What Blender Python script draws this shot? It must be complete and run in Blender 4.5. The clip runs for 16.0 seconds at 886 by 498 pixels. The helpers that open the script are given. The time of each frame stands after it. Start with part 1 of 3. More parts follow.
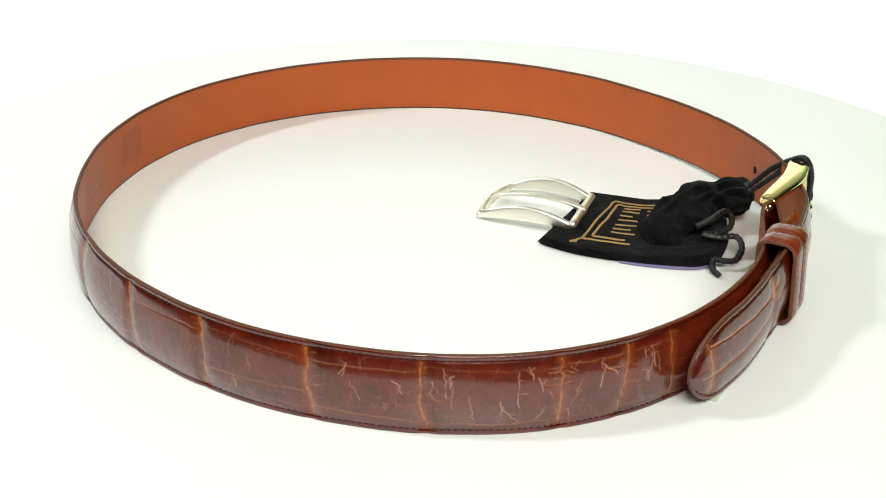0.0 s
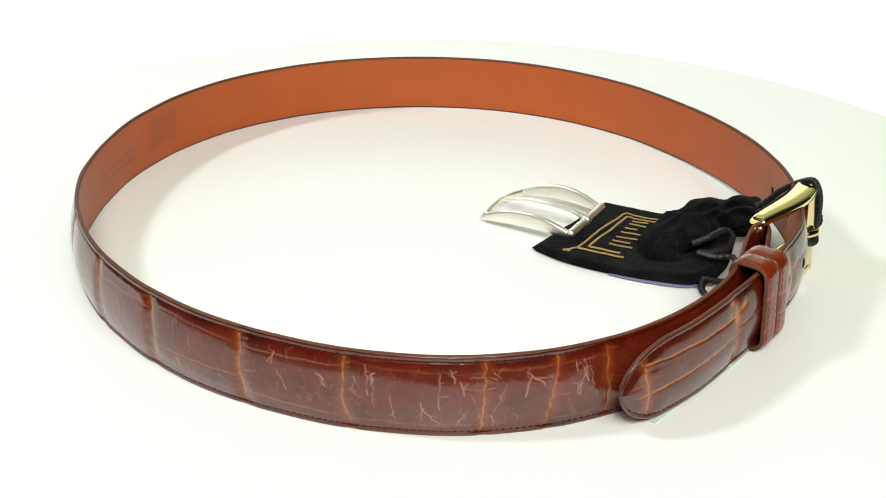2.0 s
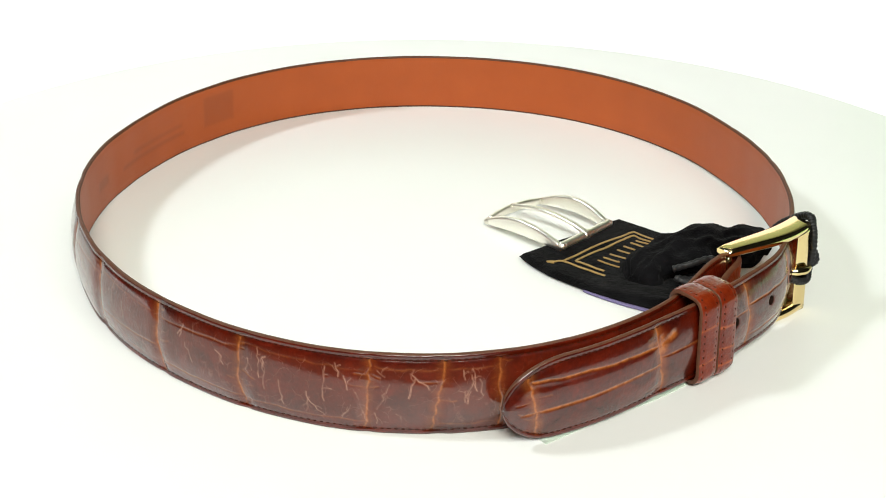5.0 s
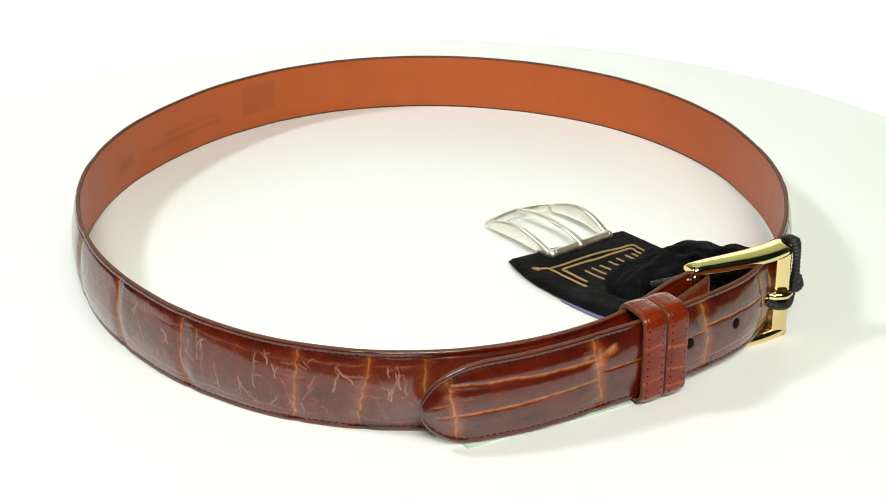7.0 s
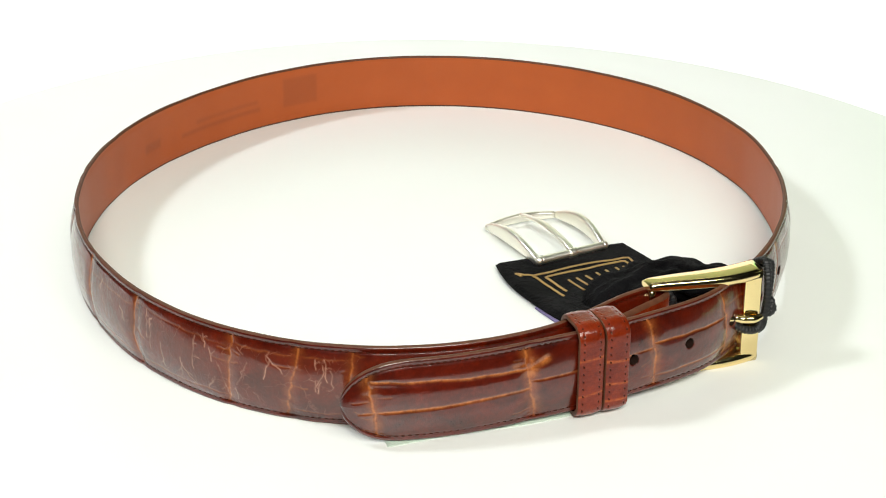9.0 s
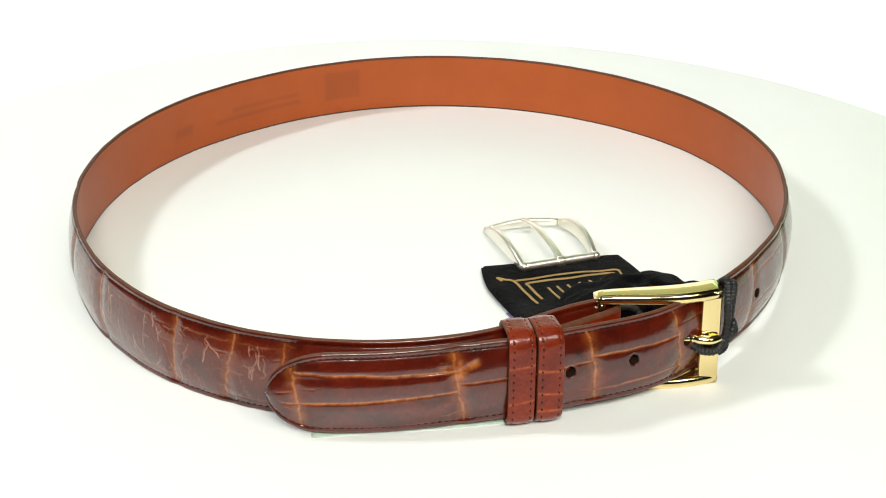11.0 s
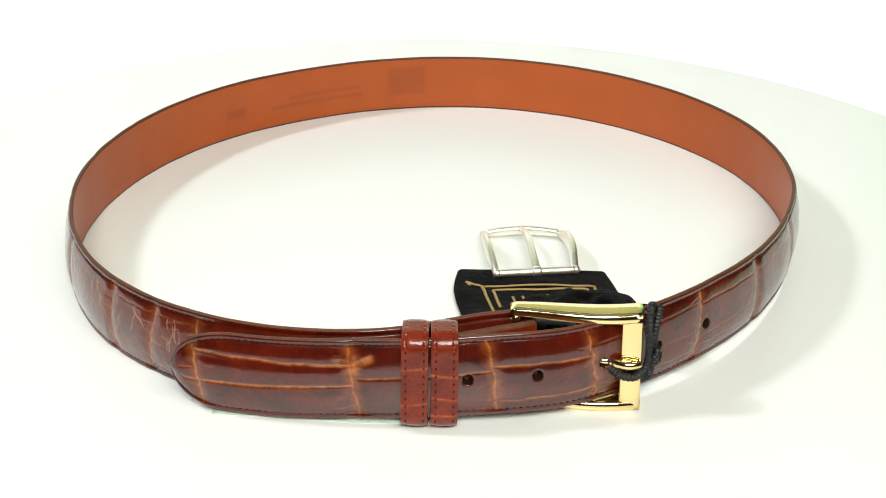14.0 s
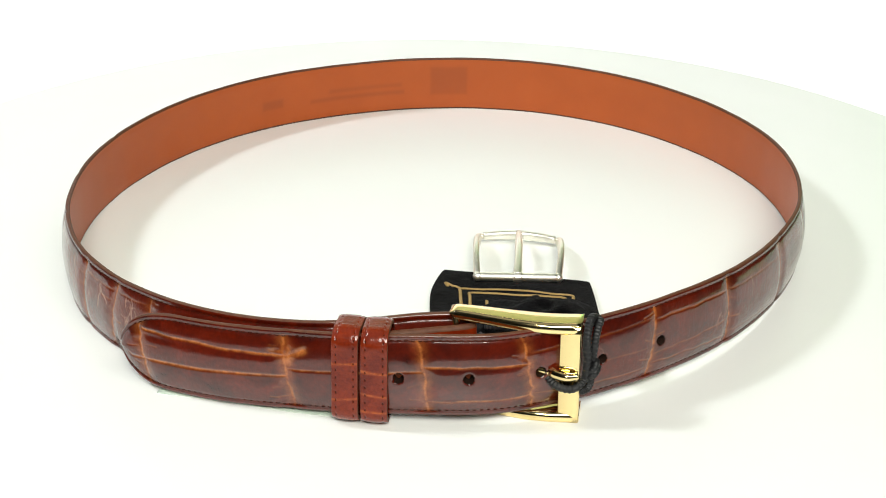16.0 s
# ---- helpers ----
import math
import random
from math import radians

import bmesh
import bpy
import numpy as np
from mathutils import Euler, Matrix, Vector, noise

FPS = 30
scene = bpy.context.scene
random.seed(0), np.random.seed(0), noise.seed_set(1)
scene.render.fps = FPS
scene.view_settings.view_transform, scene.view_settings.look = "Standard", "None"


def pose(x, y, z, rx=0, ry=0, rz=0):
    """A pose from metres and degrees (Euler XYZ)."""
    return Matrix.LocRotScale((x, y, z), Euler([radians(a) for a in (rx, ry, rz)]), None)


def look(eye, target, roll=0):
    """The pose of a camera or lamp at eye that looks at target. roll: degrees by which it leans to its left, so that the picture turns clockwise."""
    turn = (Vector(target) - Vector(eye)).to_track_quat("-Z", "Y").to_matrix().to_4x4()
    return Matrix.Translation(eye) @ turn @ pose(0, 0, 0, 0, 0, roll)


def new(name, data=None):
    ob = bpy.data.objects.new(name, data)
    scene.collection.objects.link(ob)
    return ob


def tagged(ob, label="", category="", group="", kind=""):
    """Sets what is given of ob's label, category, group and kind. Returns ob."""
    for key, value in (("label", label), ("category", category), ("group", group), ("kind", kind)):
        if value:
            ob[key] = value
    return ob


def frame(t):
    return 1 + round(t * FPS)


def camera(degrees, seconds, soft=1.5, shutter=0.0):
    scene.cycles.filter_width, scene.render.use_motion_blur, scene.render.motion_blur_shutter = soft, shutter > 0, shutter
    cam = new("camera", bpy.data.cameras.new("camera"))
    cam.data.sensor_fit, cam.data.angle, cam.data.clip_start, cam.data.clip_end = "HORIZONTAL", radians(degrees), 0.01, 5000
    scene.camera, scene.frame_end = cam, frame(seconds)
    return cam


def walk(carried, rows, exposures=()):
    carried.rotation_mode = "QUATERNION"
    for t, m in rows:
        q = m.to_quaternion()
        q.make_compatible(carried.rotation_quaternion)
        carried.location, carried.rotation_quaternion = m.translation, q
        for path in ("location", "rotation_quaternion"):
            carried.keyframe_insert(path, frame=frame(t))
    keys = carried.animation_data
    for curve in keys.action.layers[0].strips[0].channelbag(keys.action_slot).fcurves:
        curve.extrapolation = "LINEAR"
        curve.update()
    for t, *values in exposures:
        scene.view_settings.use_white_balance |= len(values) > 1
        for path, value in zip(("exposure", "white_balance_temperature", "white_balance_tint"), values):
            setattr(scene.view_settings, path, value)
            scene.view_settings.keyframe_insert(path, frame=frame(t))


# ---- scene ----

MM = 0.001

# ---- camera: stands still before the turntable ----
cam = camera(38.23, 16.0, soft=1.0)
EYE = Vector((0.0, -0.5595, 0.2621))
VIEW = look(EYE, EYE + Vector((0.00133, 0.89928, -0.43737)), 0.862)
walk(cam, [(0, VIEW), (16, VIEW)])


def table_angle(t):
    """Turn of the turntable at t seconds, in degrees."""
    return -4.4078 * t + 0.013926 * t * (t - 16)


# ---- world and lights ----
world = bpy.data.worlds.new("world")
scene.world = world
world.use_nodes = True
world.node_tree.nodes["Background"].inputs[0].default_value = (1.0, 0.99, 0.97, 1)
world.node_tree.nodes["Background"].inputs[1].default_value = 0.12
scene.view_settings.exposure = 0.0


def softbox(name, eye, target, size, watts, colour):
    d = bpy.data.lights.new(name, "AREA")
    d.shape, d.size, d.size_y, d.energy, d.color = "RECTANGLE", size[0], size[1], watts, colour
    ob = new(name, d)
    ob.matrix_world = look(eye, target)
    return ob


softbox("key_lamp", (-1.20, -0.05, 1.30), (0, 0, 0), (0.22, 0.22), 14.2, (0.92, 0.98, 1.0))
softbox("front_softbox", (0.10, -1.30, 1.15), (0, 0, 0), (0.7, 0.5), 28.0, (1.0, 1.0, 0.905))
softbox("fill_lamp", (0.80, -0.95, 1.20), (0, 0, 0), (0.4, 0.4), 6.2, (1.0, 1.0, 0.91))
softbox("overhead_softbox", (0.0, 0.0, 1.6), (0, 0.0, 0), (1.2, 1.0), 1.2, (1.0, 1.0, 0.97))
# unseen helper light, added to brighten the green wall and the paper
softbox("backdrop_lamp", (0.0, 1.0, 1.5), (0, 1.45, 0.9), (1.4, 0.2), 2.6, (1.0, 0.98, 0.90))


# ---- materials ----
def material(name, colour=(0.8, 0.8, 0.8), rough=0.5, metal=0.0, **more):
    m = bpy.data.materials.new(name)
    m.use_nodes = True
    b = m.node_tree.nodes["Principled BSDF"]
    b.inputs["Base Color"].default_value = (*colour, 1)
    b.inputs["Roughness"].default_value = rough
    b.inputs["Metallic"].default_value = metal
    for k, v in more.items():
        b.inputs[k.replace("_", " ")].default_value = v
    return m


class Net:
    """Short hand for wiring a material's nodes."""

    def __init__(self, m):
        self.t = m.node_tree
        self.out = self.t.nodes["Principled BSDF"]

    def node(self, kind, links=(), **values):
        n = self.t.nodes.new(kind)
        for k, v in values.items():
            n.inputs[k.replace("_", " ")].default_value = v
        for src, dst in links:
            self.t.links.new(src, n.inputs[dst])
        return n

    def link(self, src, dst):
        self.t.links.new(src, self.out.inputs[dst])

    def coords(self, uv=False):
        return self.node("ShaderNodeTexCoord").outputs["UV" if uv else "Object"]

    def noise(self, vec, scale, detail=4.0, rough=0.55, distortion=0.0):
        return self.node("ShaderNodeTexNoise", [(vec, "Vector")], Scale=scale, Detail=detail, Roughness=rough, Distortion=distortion).outputs["Fac"]

    def ramp(self, fac, stops):
        n = self.node("ShaderNodeValToRGB", [(fac, 0)])
        while len(n.color_ramp.elements) < len(stops):
            n.color_ramp.elements.new(0.5)
        for e, (p, c) in zip(n.color_ramp.elements, stops):
            e.position, e.color = p, (*c, 1)
        return n.outputs[0]

    def mix(self, fac, a, b, blend="MIX"):
        n = self.t.nodes.new("ShaderNodeMix")
        n.data_type, n.blend_type = "RGBA", blend
        for v, k in ((fac, 0), (a, 6), (b, 7)):
            if hasattr(v, "is_linked"):
                self.t.links.new(v, n.inputs[k])
            else:
                n.inputs[k].default_value = v if k == 0 else (*v, 1)
        return n.outputs[2]

    def bump(self, height, strength, distance):
        self.link(self.node("ShaderNodeBump", [(height, "Height")], Strength=strength, Distance=distance).outputs[0], "Normal")

    def attribute(self, name):
        n = self.t.nodes.new("ShaderNodeAttribute")
        n.attribute_name = name
        return n.outputs["Fac"]

    def math(self, op, a, b):
        n = self.t.nodes.new("ShaderNodeMath")
        n.operation = op
        for v, k in ((a, 0), (b, 1)):
            if hasattr(v, "is_linked"):
                self.t.links.new(v, n.inputs[k])
            else:
                n.inputs[k].default_value = v
        return n.outputs[0]


def leather_material(name, deep, light, groove, vein, coat):
    """Glazed reptile leather: stained scales, tan folds and pale veins, under a clear glaze."""
    m = material(name, rough=0.4, Specular_IOR_Level=0.12, Coat_Weight=1.0, Coat_Roughness=0.09, Coat_IOR=coat)
    n = Net(m)
    uv = n.coords(uv=True)
    tint = n.mix(n.ramp(n.noise(uv, 70, 6, 0.65, 0.6), [(0.34, (0, 0, 0)), (0.66, (1, 1, 1))]), deep, light)
    tint = n.mix(n.ramp(n.noise(uv, 700, 3), [(0.35, (0.72, 0.72, 0.72)), (0.7, (1, 1, 1))]), (0, 0, 0), tint)
    worn = n.math("MULTIPLY", n.attribute("crackle"), n.ramp(n.noise(uv, 90, 4, 0.6), [(0.3, (0.45, 0.45, 0.45)), (0.65, (1, 1, 1))]))
    tint = n.mix(worn, tint, (0.18, 0.048, 0.026))
    ragged = n.ramp(n.noise(uv, 260, 5, 0.7), [(0.32, (0.15, 0.15, 0.15)), (0.62, (1, 1, 1))])
    tint = n.mix(n.math("MULTIPLY", n.attribute("fold"), ragged), tint, groove)
    faint = n.ramp(n.noise(uv, 120, 4, 0.6), [(0.32, (0.05, 0.05, 0.05)), (0.58, (1, 1, 1))])
    tint = n.mix(n.math("MULTIPLY", n.attribute("vein"), faint), tint, vein)
    shift = n.node("ShaderNodeTexNoise", [(uv, "Vector")], Scale=260.0, Detail=3.0).outputs["Color"]
    bent = n.node("ShaderNodeVectorMath", [(uv, 0), (n.node("ShaderNodeVectorMath", [(shift, 0)]).outputs[0], 1)])
    bent.operation = "ADD"
    scaled = bent.inputs[1].links[0].from_node
    scaled.operation = "SCALE"
    scaled.inputs["Scale"].default_value = 0.0035
    cells = n.node("ShaderNodeTexVoronoi", [(bent.outputs[0], "Vector")], Scale=190.0)
    cells.feature = "DISTANCE_TO_EDGE"
    lines = n.ramp(cells.outputs["Distance"], [(0.010, (1, 1, 1)), (0.038, (0, 0, 0))])
    broken = n.ramp(n.noise(uv, 210, 3, 0.6), [(0.46, (0, 0, 0)), (0.62, (1, 1, 1))])
    tint = n.mix(n.math("MULTIPLY", n.math("MULTIPLY", lines, broken), n.math("MULTIPLY", n.attribute("crackle"), 0.5)), tint, vein)
    n.link(tint, "Base Color")
    n.link(n.ramp(n.noise(uv, 300, 4), [(0.3, (0.28, 0.28, 0.28)), (0.7, (0.44, 0.44, 0.44))]), "Roughness")
    stretch = n.node("ShaderNodeMapping", [(uv, "Vector")], Scale=(1.0, 0.22, 1.0)).outputs[0]
    crease = n.ramp(n.noise(stretch, 520, 5, 0.65, 0.5), [(0.40, (0, 0, 0)), (0.50, (1, 1, 1)), (0.60, (0, 0, 0))])
    soft = n.node("ShaderNodeBump", [(n.math("ADD", n.math("MULTIPLY", n.noise(uv, 130, 3), 1.6), n.math("ADD", n.noise(uv, 480, 4, 0.6), n.math("MULTIPLY", crease, -0.12))), "Height")], Strength=0.15, Distance=0.0004)
    n.link(soft.outputs[0], "Coat Normal")
    n.bump(n.math("ADD", n.math("ADD", n.noise(uv, 420, 4, 0.6), n.math("MULTIPLY", crease, -0.22)), n.math("MULTIPLY", n.noise(uv, 110, 4), 2.2)), 0.4, 0.0004)
    return m


LEATHER = leather_material("glazed_leather", (0.046, 0.0026, 0.0005), (0.125, 0.0088, 0.0013), (0.50, 0.155, 0.034), (0.54, 0.28, 0.19), 1.66)
KEEPER = leather_material("keeper_leather", (0.13, 0.010, 0.0014), (0.23, 0.023, 0.0028), (0.46, 0.09, 0.012), (0.45, 0.12, 0.03), 1.36)
EDGE = material("edge_paint", (0.045, 0.014, 0.008), 0.55, Specular_IOR_Level=0.25)
_n = Net(EDGE)
_v = _n.coords()
_n.link(_n.mix(_n.noise(_v, 400, 4), (0.05, 0.017, 0.009), (0.15, 0.055, 0.026)), "Base Color")
_n.bump(_n.noise(_v, 900, 3), 0.3, 0.0004)

# near-black colour that puts the shade into the shallow hole pits
HOLE = material("shaded_hole_floor", (0.012, 0.005, 0.003), 0.9, Specular_IOR_Level=0.1)
LINING = material("lining_leather", (0.40, 0.10, 0.03), 0.4, Specular_IOR_Level=0.3)
_n = Net(LINING)
_v = _n.coords(uv=True)
_c = _n.mix(_n.noise(_v, 45, 4), (0.35, 0.071, 0.014), (0.44, 0.096, 0.021))
# darker for the stamped marks, and as painted shade in the holes
_c = _n.mix(_n.attribute("stamp_hole_shade"), _c, (0.19, 0.045, 0.016))
_n.link(_c, "Base Color")
_n.bump(_n.noise(_v, 1500, 3), 0.22, 0.0003)

THREAD = material("thread", (0.042, 0.011, 0.006), 0.95, Specular_IOR_Level=0.05)
GOLD = material("polished_brass", (0.90, 0.72, 0.36), 0.09, 1.0)
_n = Net(GOLD)
_n.link(_n.ramp(_n.noise(_n.coords(), 260, 5), [(0.3, (0.07, 0.07, 0.07)), (0.75, (0.16, 0.16, 0.16))]), "Roughness")
SILVER = material("polished_nickel", (0.93, 0.90, 0.81), 0.2, 1.0)
_n = Net(SILVER)
_n.link(_n.ramp(_n.noise(_n.coords(), 90, 3), [(0.3, (0.30, 0.30, 0.30)), (0.75, (0.44, 0.44, 0.44))]), "Roughness")
VELVET = material("black_velvet", (0.004, 0.004, 0.005), 1.0, Sheen_Weight=0.03, Sheen_Roughness=0.5, Specular_IOR_Level=0.05)
_n = Net(VELVET)
_v = _n.coords()
_n.link(_n.mix(_n.ramp(_n.noise(_v, 1500, 2), [(0.72, (0, 0, 0)), (0.8, (1, 1, 1))]), _n.mix(_n.ramp(_n.noise(_v, 55, 4, 0.6), [(0.42, (0, 0, 0)), (0.7, (1, 1, 1))]), (0.0012, 0.0012, 0.0015), (0.008, 0.008, 0.009)), (0.05, 0.05, 0.052)), "Base Color")
_n.bump(_n.noise(_v, 420, 6, 0.7), 0.9, 0.0014)
CORD = material("black_cord", (0.006, 0.006, 0.007), 0.5, Specular_IOR_Level=0.45)
# colour of the shade under the pouch's front edge
LAVENDER = material("lavender_shade", (0.16, 0.135, 0.27), 0.85)
GILT = material("gilt_thread", (0.42, 0.27, 0.09), 0.5, 0.35)
_n = Net(GILT)
_n.bump(_n.noise(_n.coords(), 2200, 2), 0.6, 0.0004)

CLEAR = material("clear_plastic", (0.62, 0.70, 0.62), 0.3, Transmission_Weight=0.35, Specular_IOR_Level=0.4)
TABLE = material("white_turntable_laminate", (0.82, 0.83, 0.81), 0.34)
_n = Net(TABLE)
_v = _n.coords()
_n.link(_n.mix(_n.noise(_v, 7, 4), (0.80, 0.815, 0.79), (0.85, 0.855, 0.84)), "Base Color")
_n.link(_n.ramp(_n.noise(_v, 30, 4), [(0.3, (0.30, 0.30, 0.30)), (0.7, (0.42, 0.42, 0.42))]), "Roughness")
PAPER = material("white_paper", (0.85, 0.85, 0.84), 0.8)
DARK = material("studio_black", (0.03, 0.03, 0.032), 0.9)


# ---- mesh helpers ----
def mesh_of(name, verts, faces, mats, smooth=True, mat_index=None, uv=None, attributes=None):
    me = bpy.data.meshes.new(name)
    me.from_pydata([tuple(map(float, v)) for v in verts], [], faces)
    for m in mats:
        me.materials.append(m)
    if smooth:
        me.polygons.foreach_set("use_smooth", [True] * len(me.polygons))
    if mat_index is not None:
        me.polygons.foreach_set("material_index", mat_index)
    if uv is not None:
        layer = me.uv_layers.new(name="UVMap")
        loops = np.empty(len(me.loops), dtype=np.int32)
        me.loops.foreach_get("vertex_index", loops)
        layer.data.foreach_set("uv", np.asarray(uv, dtype=np.float32)[loops].ravel())
    for key, values in (attributes or {}).items():
        a = me.attributes.new(key, "FLOAT", "POINT")
        a.data.foreach_set("value", np.asarray(values, dtype=np.float32))
    me.update()
    return me


def part(name, data, mat, parent, label=""):
    """Links a mesh or a bmesh as one object under a thing."""
    if isinstance(data, bmesh.types.BMesh):
        me = bpy.data.meshes.new(name)
        data.normal_update()
        data.to_mesh(me)
        data.free()
        me.materials.append(mat)
        me.polygons.foreach_set("use_smooth", [True] * len(me.polygons))
        data = me
    ob = new(name, data)
    ob.parent = parent
    if label:
        tagged(ob, label)
    return ob


def grid_faces(rows, cols, wrap_rows=False, wrap_cols=False):
    out = []
    for i in range(rows if wrap_rows else rows - 1):
        for j in range(cols if wrap_cols else cols - 1):
            a, b = i * cols + j, i * cols + (j + 1) % cols
            c, d = ((i + 1) % rows) * cols + (j + 1) % cols, ((i + 1) % rows) * cols + j
            out.append((a, b, c, d))
    return out


def smooth_path(points, count, closed=False):
    """Catmull-Rom through the points."""
    p = np.array(points, float)
    if closed:
        p = np.vstack([p[-1], p, p[:2]])
    else:
        p = np.vstack([2 * p[0] - p[1], p, 2 * p[-1] - p[-2]])
    n = len(p) - 3
    out = []
    for k in range(count):
        x = k / count * n if closed else k / (count - 1) * n
        i = min(int(x), n - 1)
        f = x - i
        a, b, c, d = p[i:i + 4]
        out.append(0.5 * (2 * b + (c - a) * f + (2 * a - 5 * b + 4 * c - d) * f * f + (3 * b - a - 3 * c + d) * f ** 3))
    return np.array(out)


def tube(name, points, radius, mat, count=60, sides=12, closed=False, squash=1.0, braid=0.0):
    """A round bar or cord along a smooth path; radius may vary along it."""
    p = smooth_path(points, count, closed)
    tan = np.roll(p, -1, 0) - np.roll(p, 1, 0) if closed else np.gradient(p, axis=0)
    tan /= np.linalg.norm(tan, axis=1)[:, None] + 1e-12
    rad = np.interp(np.linspace(0, 1, count), np.linspace(0, 1, len(radius)), radius) if isinstance(radius, (list, tuple)) else np.full(count, radius)
    verts, up = [], np.array([0.13, 0.21, 1.0])
    for k in range(count):
        side = np.cross(tan[k], up)
        side /= np.linalg.norm(side) + 1e-12
        nrm = np.cross(side, tan[k])
        up = nrm
        for j in range(sides):
            a = 2 * math.pi * j / sides
            rr = rad[k] * (1 + braid * math.sin(2 * a + k * 0.6) * math.sin(2 * a - k * 0.6))
            verts.append(p[k] + rr * (math.cos(a) * side + squash * math.sin(a) * nrm))
    faces = grid_faces(count, sides, wrap_rows=closed, wrap_cols=True)
    if not closed:
        faces += [tuple(range(sides))[::-1], tuple(range((count - 1) * sides, count * sides))]
    return mesh_of(name, verts, faces, [mat])


def bar_sweep(name, centre, axis_a, axis_b, size_a, size_b, mat, round_=0.35, closed=False):
    """A rounded rectangular bar along a path; axis_a, axis_b: the section's axes at each point."""
    profile = []
    for cx, cy, a0 in ((1, 1, 0), (-1, 1, 90), (-1, -1, 180), (1, -1, 270)):
        for k in range(4):
            a = radians(a0 + 30 * k)
            profile.append((cx, cy, math.cos(a), math.sin(a)))
    verts = []
    for p, a, b, sa, sb in zip(centre, axis_a, axis_b, size_a, size_b):
        rr = round_ * min(sa, sb) / 2
        for cx, cy, ca, sn in profile:
            verts.append(np.array(p) + np.array(a) * (cx * (sa / 2 - rr) + rr * ca) + np.array(b) * (cy * (sb / 2 - rr) + rr * sn))
    k = len(profile)
    faces = grid_faces(len(centre), k, wrap_rows=closed, wrap_cols=True)
    if not closed:
        faces += [tuple(range(k))[::-1], tuple(range((len(centre) - 1) * k, len(centre) * k))]
    return mesh_of(name, verts, faces, [mat])


# ---- the room: turntable disc, ground, backdrop ----
def build_disc():
    root = new("turntable", None)
    tagged(root, "round white laminate turntable disc with a plain rim", "turntable")
    bm = bmesh.new()
    profile = [(0.0, 0.0), (0.15, 0.0), (0.3180, 0.0), (0.3196, -0.0006), (0.3204, -0.0025), (0.3204, -0.016), (0.3174, -0.018), (0.0, -0.018)]
    ring = [[bm.verts.new((r * math.cos(2 * math.pi * k / 160), r * math.sin(2 * math.pi * k / 160), z)) for k in range(160)] for r, z in profile[1:-1]]
    for a, b in zip(ring, ring[1:]):
        for k in range(160):
            bm.faces.new((a[k], b[k], b[(k + 1) % 160], a[(k + 1) % 160]))
    bm.faces.new(ring[0])
    bm.faces.new(ring[-1][::-1])
    ob = part("disc", bm, TABLE, root)
    for f in ob.data.polygons:
        f.use_smooth = abs(f.normal.z) < 0.98
    hub = bmesh.new()
    bmesh.ops.create_cone(hub, cap_ends=True, segments=48, radius1=0.10, radius2=0.09, depth=0.055, matrix=Matrix.Translation((0, 0, -0.0455)))
    part("turntable_base", hub, PAPER, root)
    return root


def build_room():
    bm = bmesh.new()
    bmesh.ops.create_grid(bm, x_segments=2, y_segments=2, size=3.0)
    g = part("floor", bm, DARK, None)
    g.location = (0, 0, -0.0775)
    tagged(g, "dark studio table top under the white paper", "floor", kind="structure")
    # white paper lying under the turntable and running up the wall behind it
    verts = []
    for k in range(40):
        a = k / 39 * 2.3
        y, z = (-0.25 + a, 0.0)
        if y > 1.1:
            b = min((y - 1.1) / 0.3, math.pi / 2)
            y, z = 1.1 + 0.3 * math.sin(b), 0.3 * (1 - math.cos(b)) + max(0, y - 1.1 - 0.3 * math.pi / 2)
        for j in range(13):
            # extra unseen width on the left, added to brighten the strap's reflection
            verts.append((-1.40 + 2.35 * j / 12, y, -0.0735 + z))
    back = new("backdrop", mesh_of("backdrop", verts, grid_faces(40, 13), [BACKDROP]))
    tagged(back, "white paper backdrop with a pale green tinge and an added glow", "backdrop", kind="structure")
    for name, mat, pts in (("wall_back", DARK, [(-3, -3, -0.08), (3, -3, -0.08), (3, -3, 2.6), (-3, -3, 2.6)]),
                           ("wall_west", DARK, [(-3, -3, -0.08), (-3, 3, -0.08), (-3, 3, 2.6), (-3, -3, 2.6)]),
                           ("wall_east", DARK, [(3, -3, -0.08), (3, 3, -0.08), (3, 3, 2.6), (3, -3, 2.6)]),
                           ("wall_north", GREEN, [(-3, 1.45, -0.08), (3, 1.45, -0.08), (3, 1.45, 2.6), (-3, 1.45, 2.6)]),
                           ("ceiling", DARK, [(-3, -3, 2.6), (3, -3, 2.6), (3, 3, 2.6), (-3, 3, 2.6)])):
        w = new(name, mesh_of(name, pts, [(0, 1, 2, 3)], [mat], smooth=False))
        w.modifiers.new("thickness", "SOLIDIFY").thickness = 0.06
        tagged(w, "pale green lit studio wall" if mat is GREEN else "dim dark studio " + ("ceiling" if name == "ceiling" else "wall"), "ceiling" if name == "ceiling" else "wall", kind="structure")


GREEN = material("green_wall_paint", (0.55, 0.74, 0.42), 0.8)
_n = Net(GREEN)
_n.link(_n.mix(_n.noise(_n.coords(), 3, 4), (0.54, 0.62, 0.38), (0.62, 0.69, 0.44)), "Base Color")
BACKDROP = material("glowing_backdrop_paper", (0.86, 0.87, 0.85), 0.9)
_n = Net(BACKDROP)
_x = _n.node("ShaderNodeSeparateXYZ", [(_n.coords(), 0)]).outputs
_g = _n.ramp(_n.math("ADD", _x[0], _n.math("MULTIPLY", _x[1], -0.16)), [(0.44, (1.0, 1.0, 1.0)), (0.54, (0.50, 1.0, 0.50))])
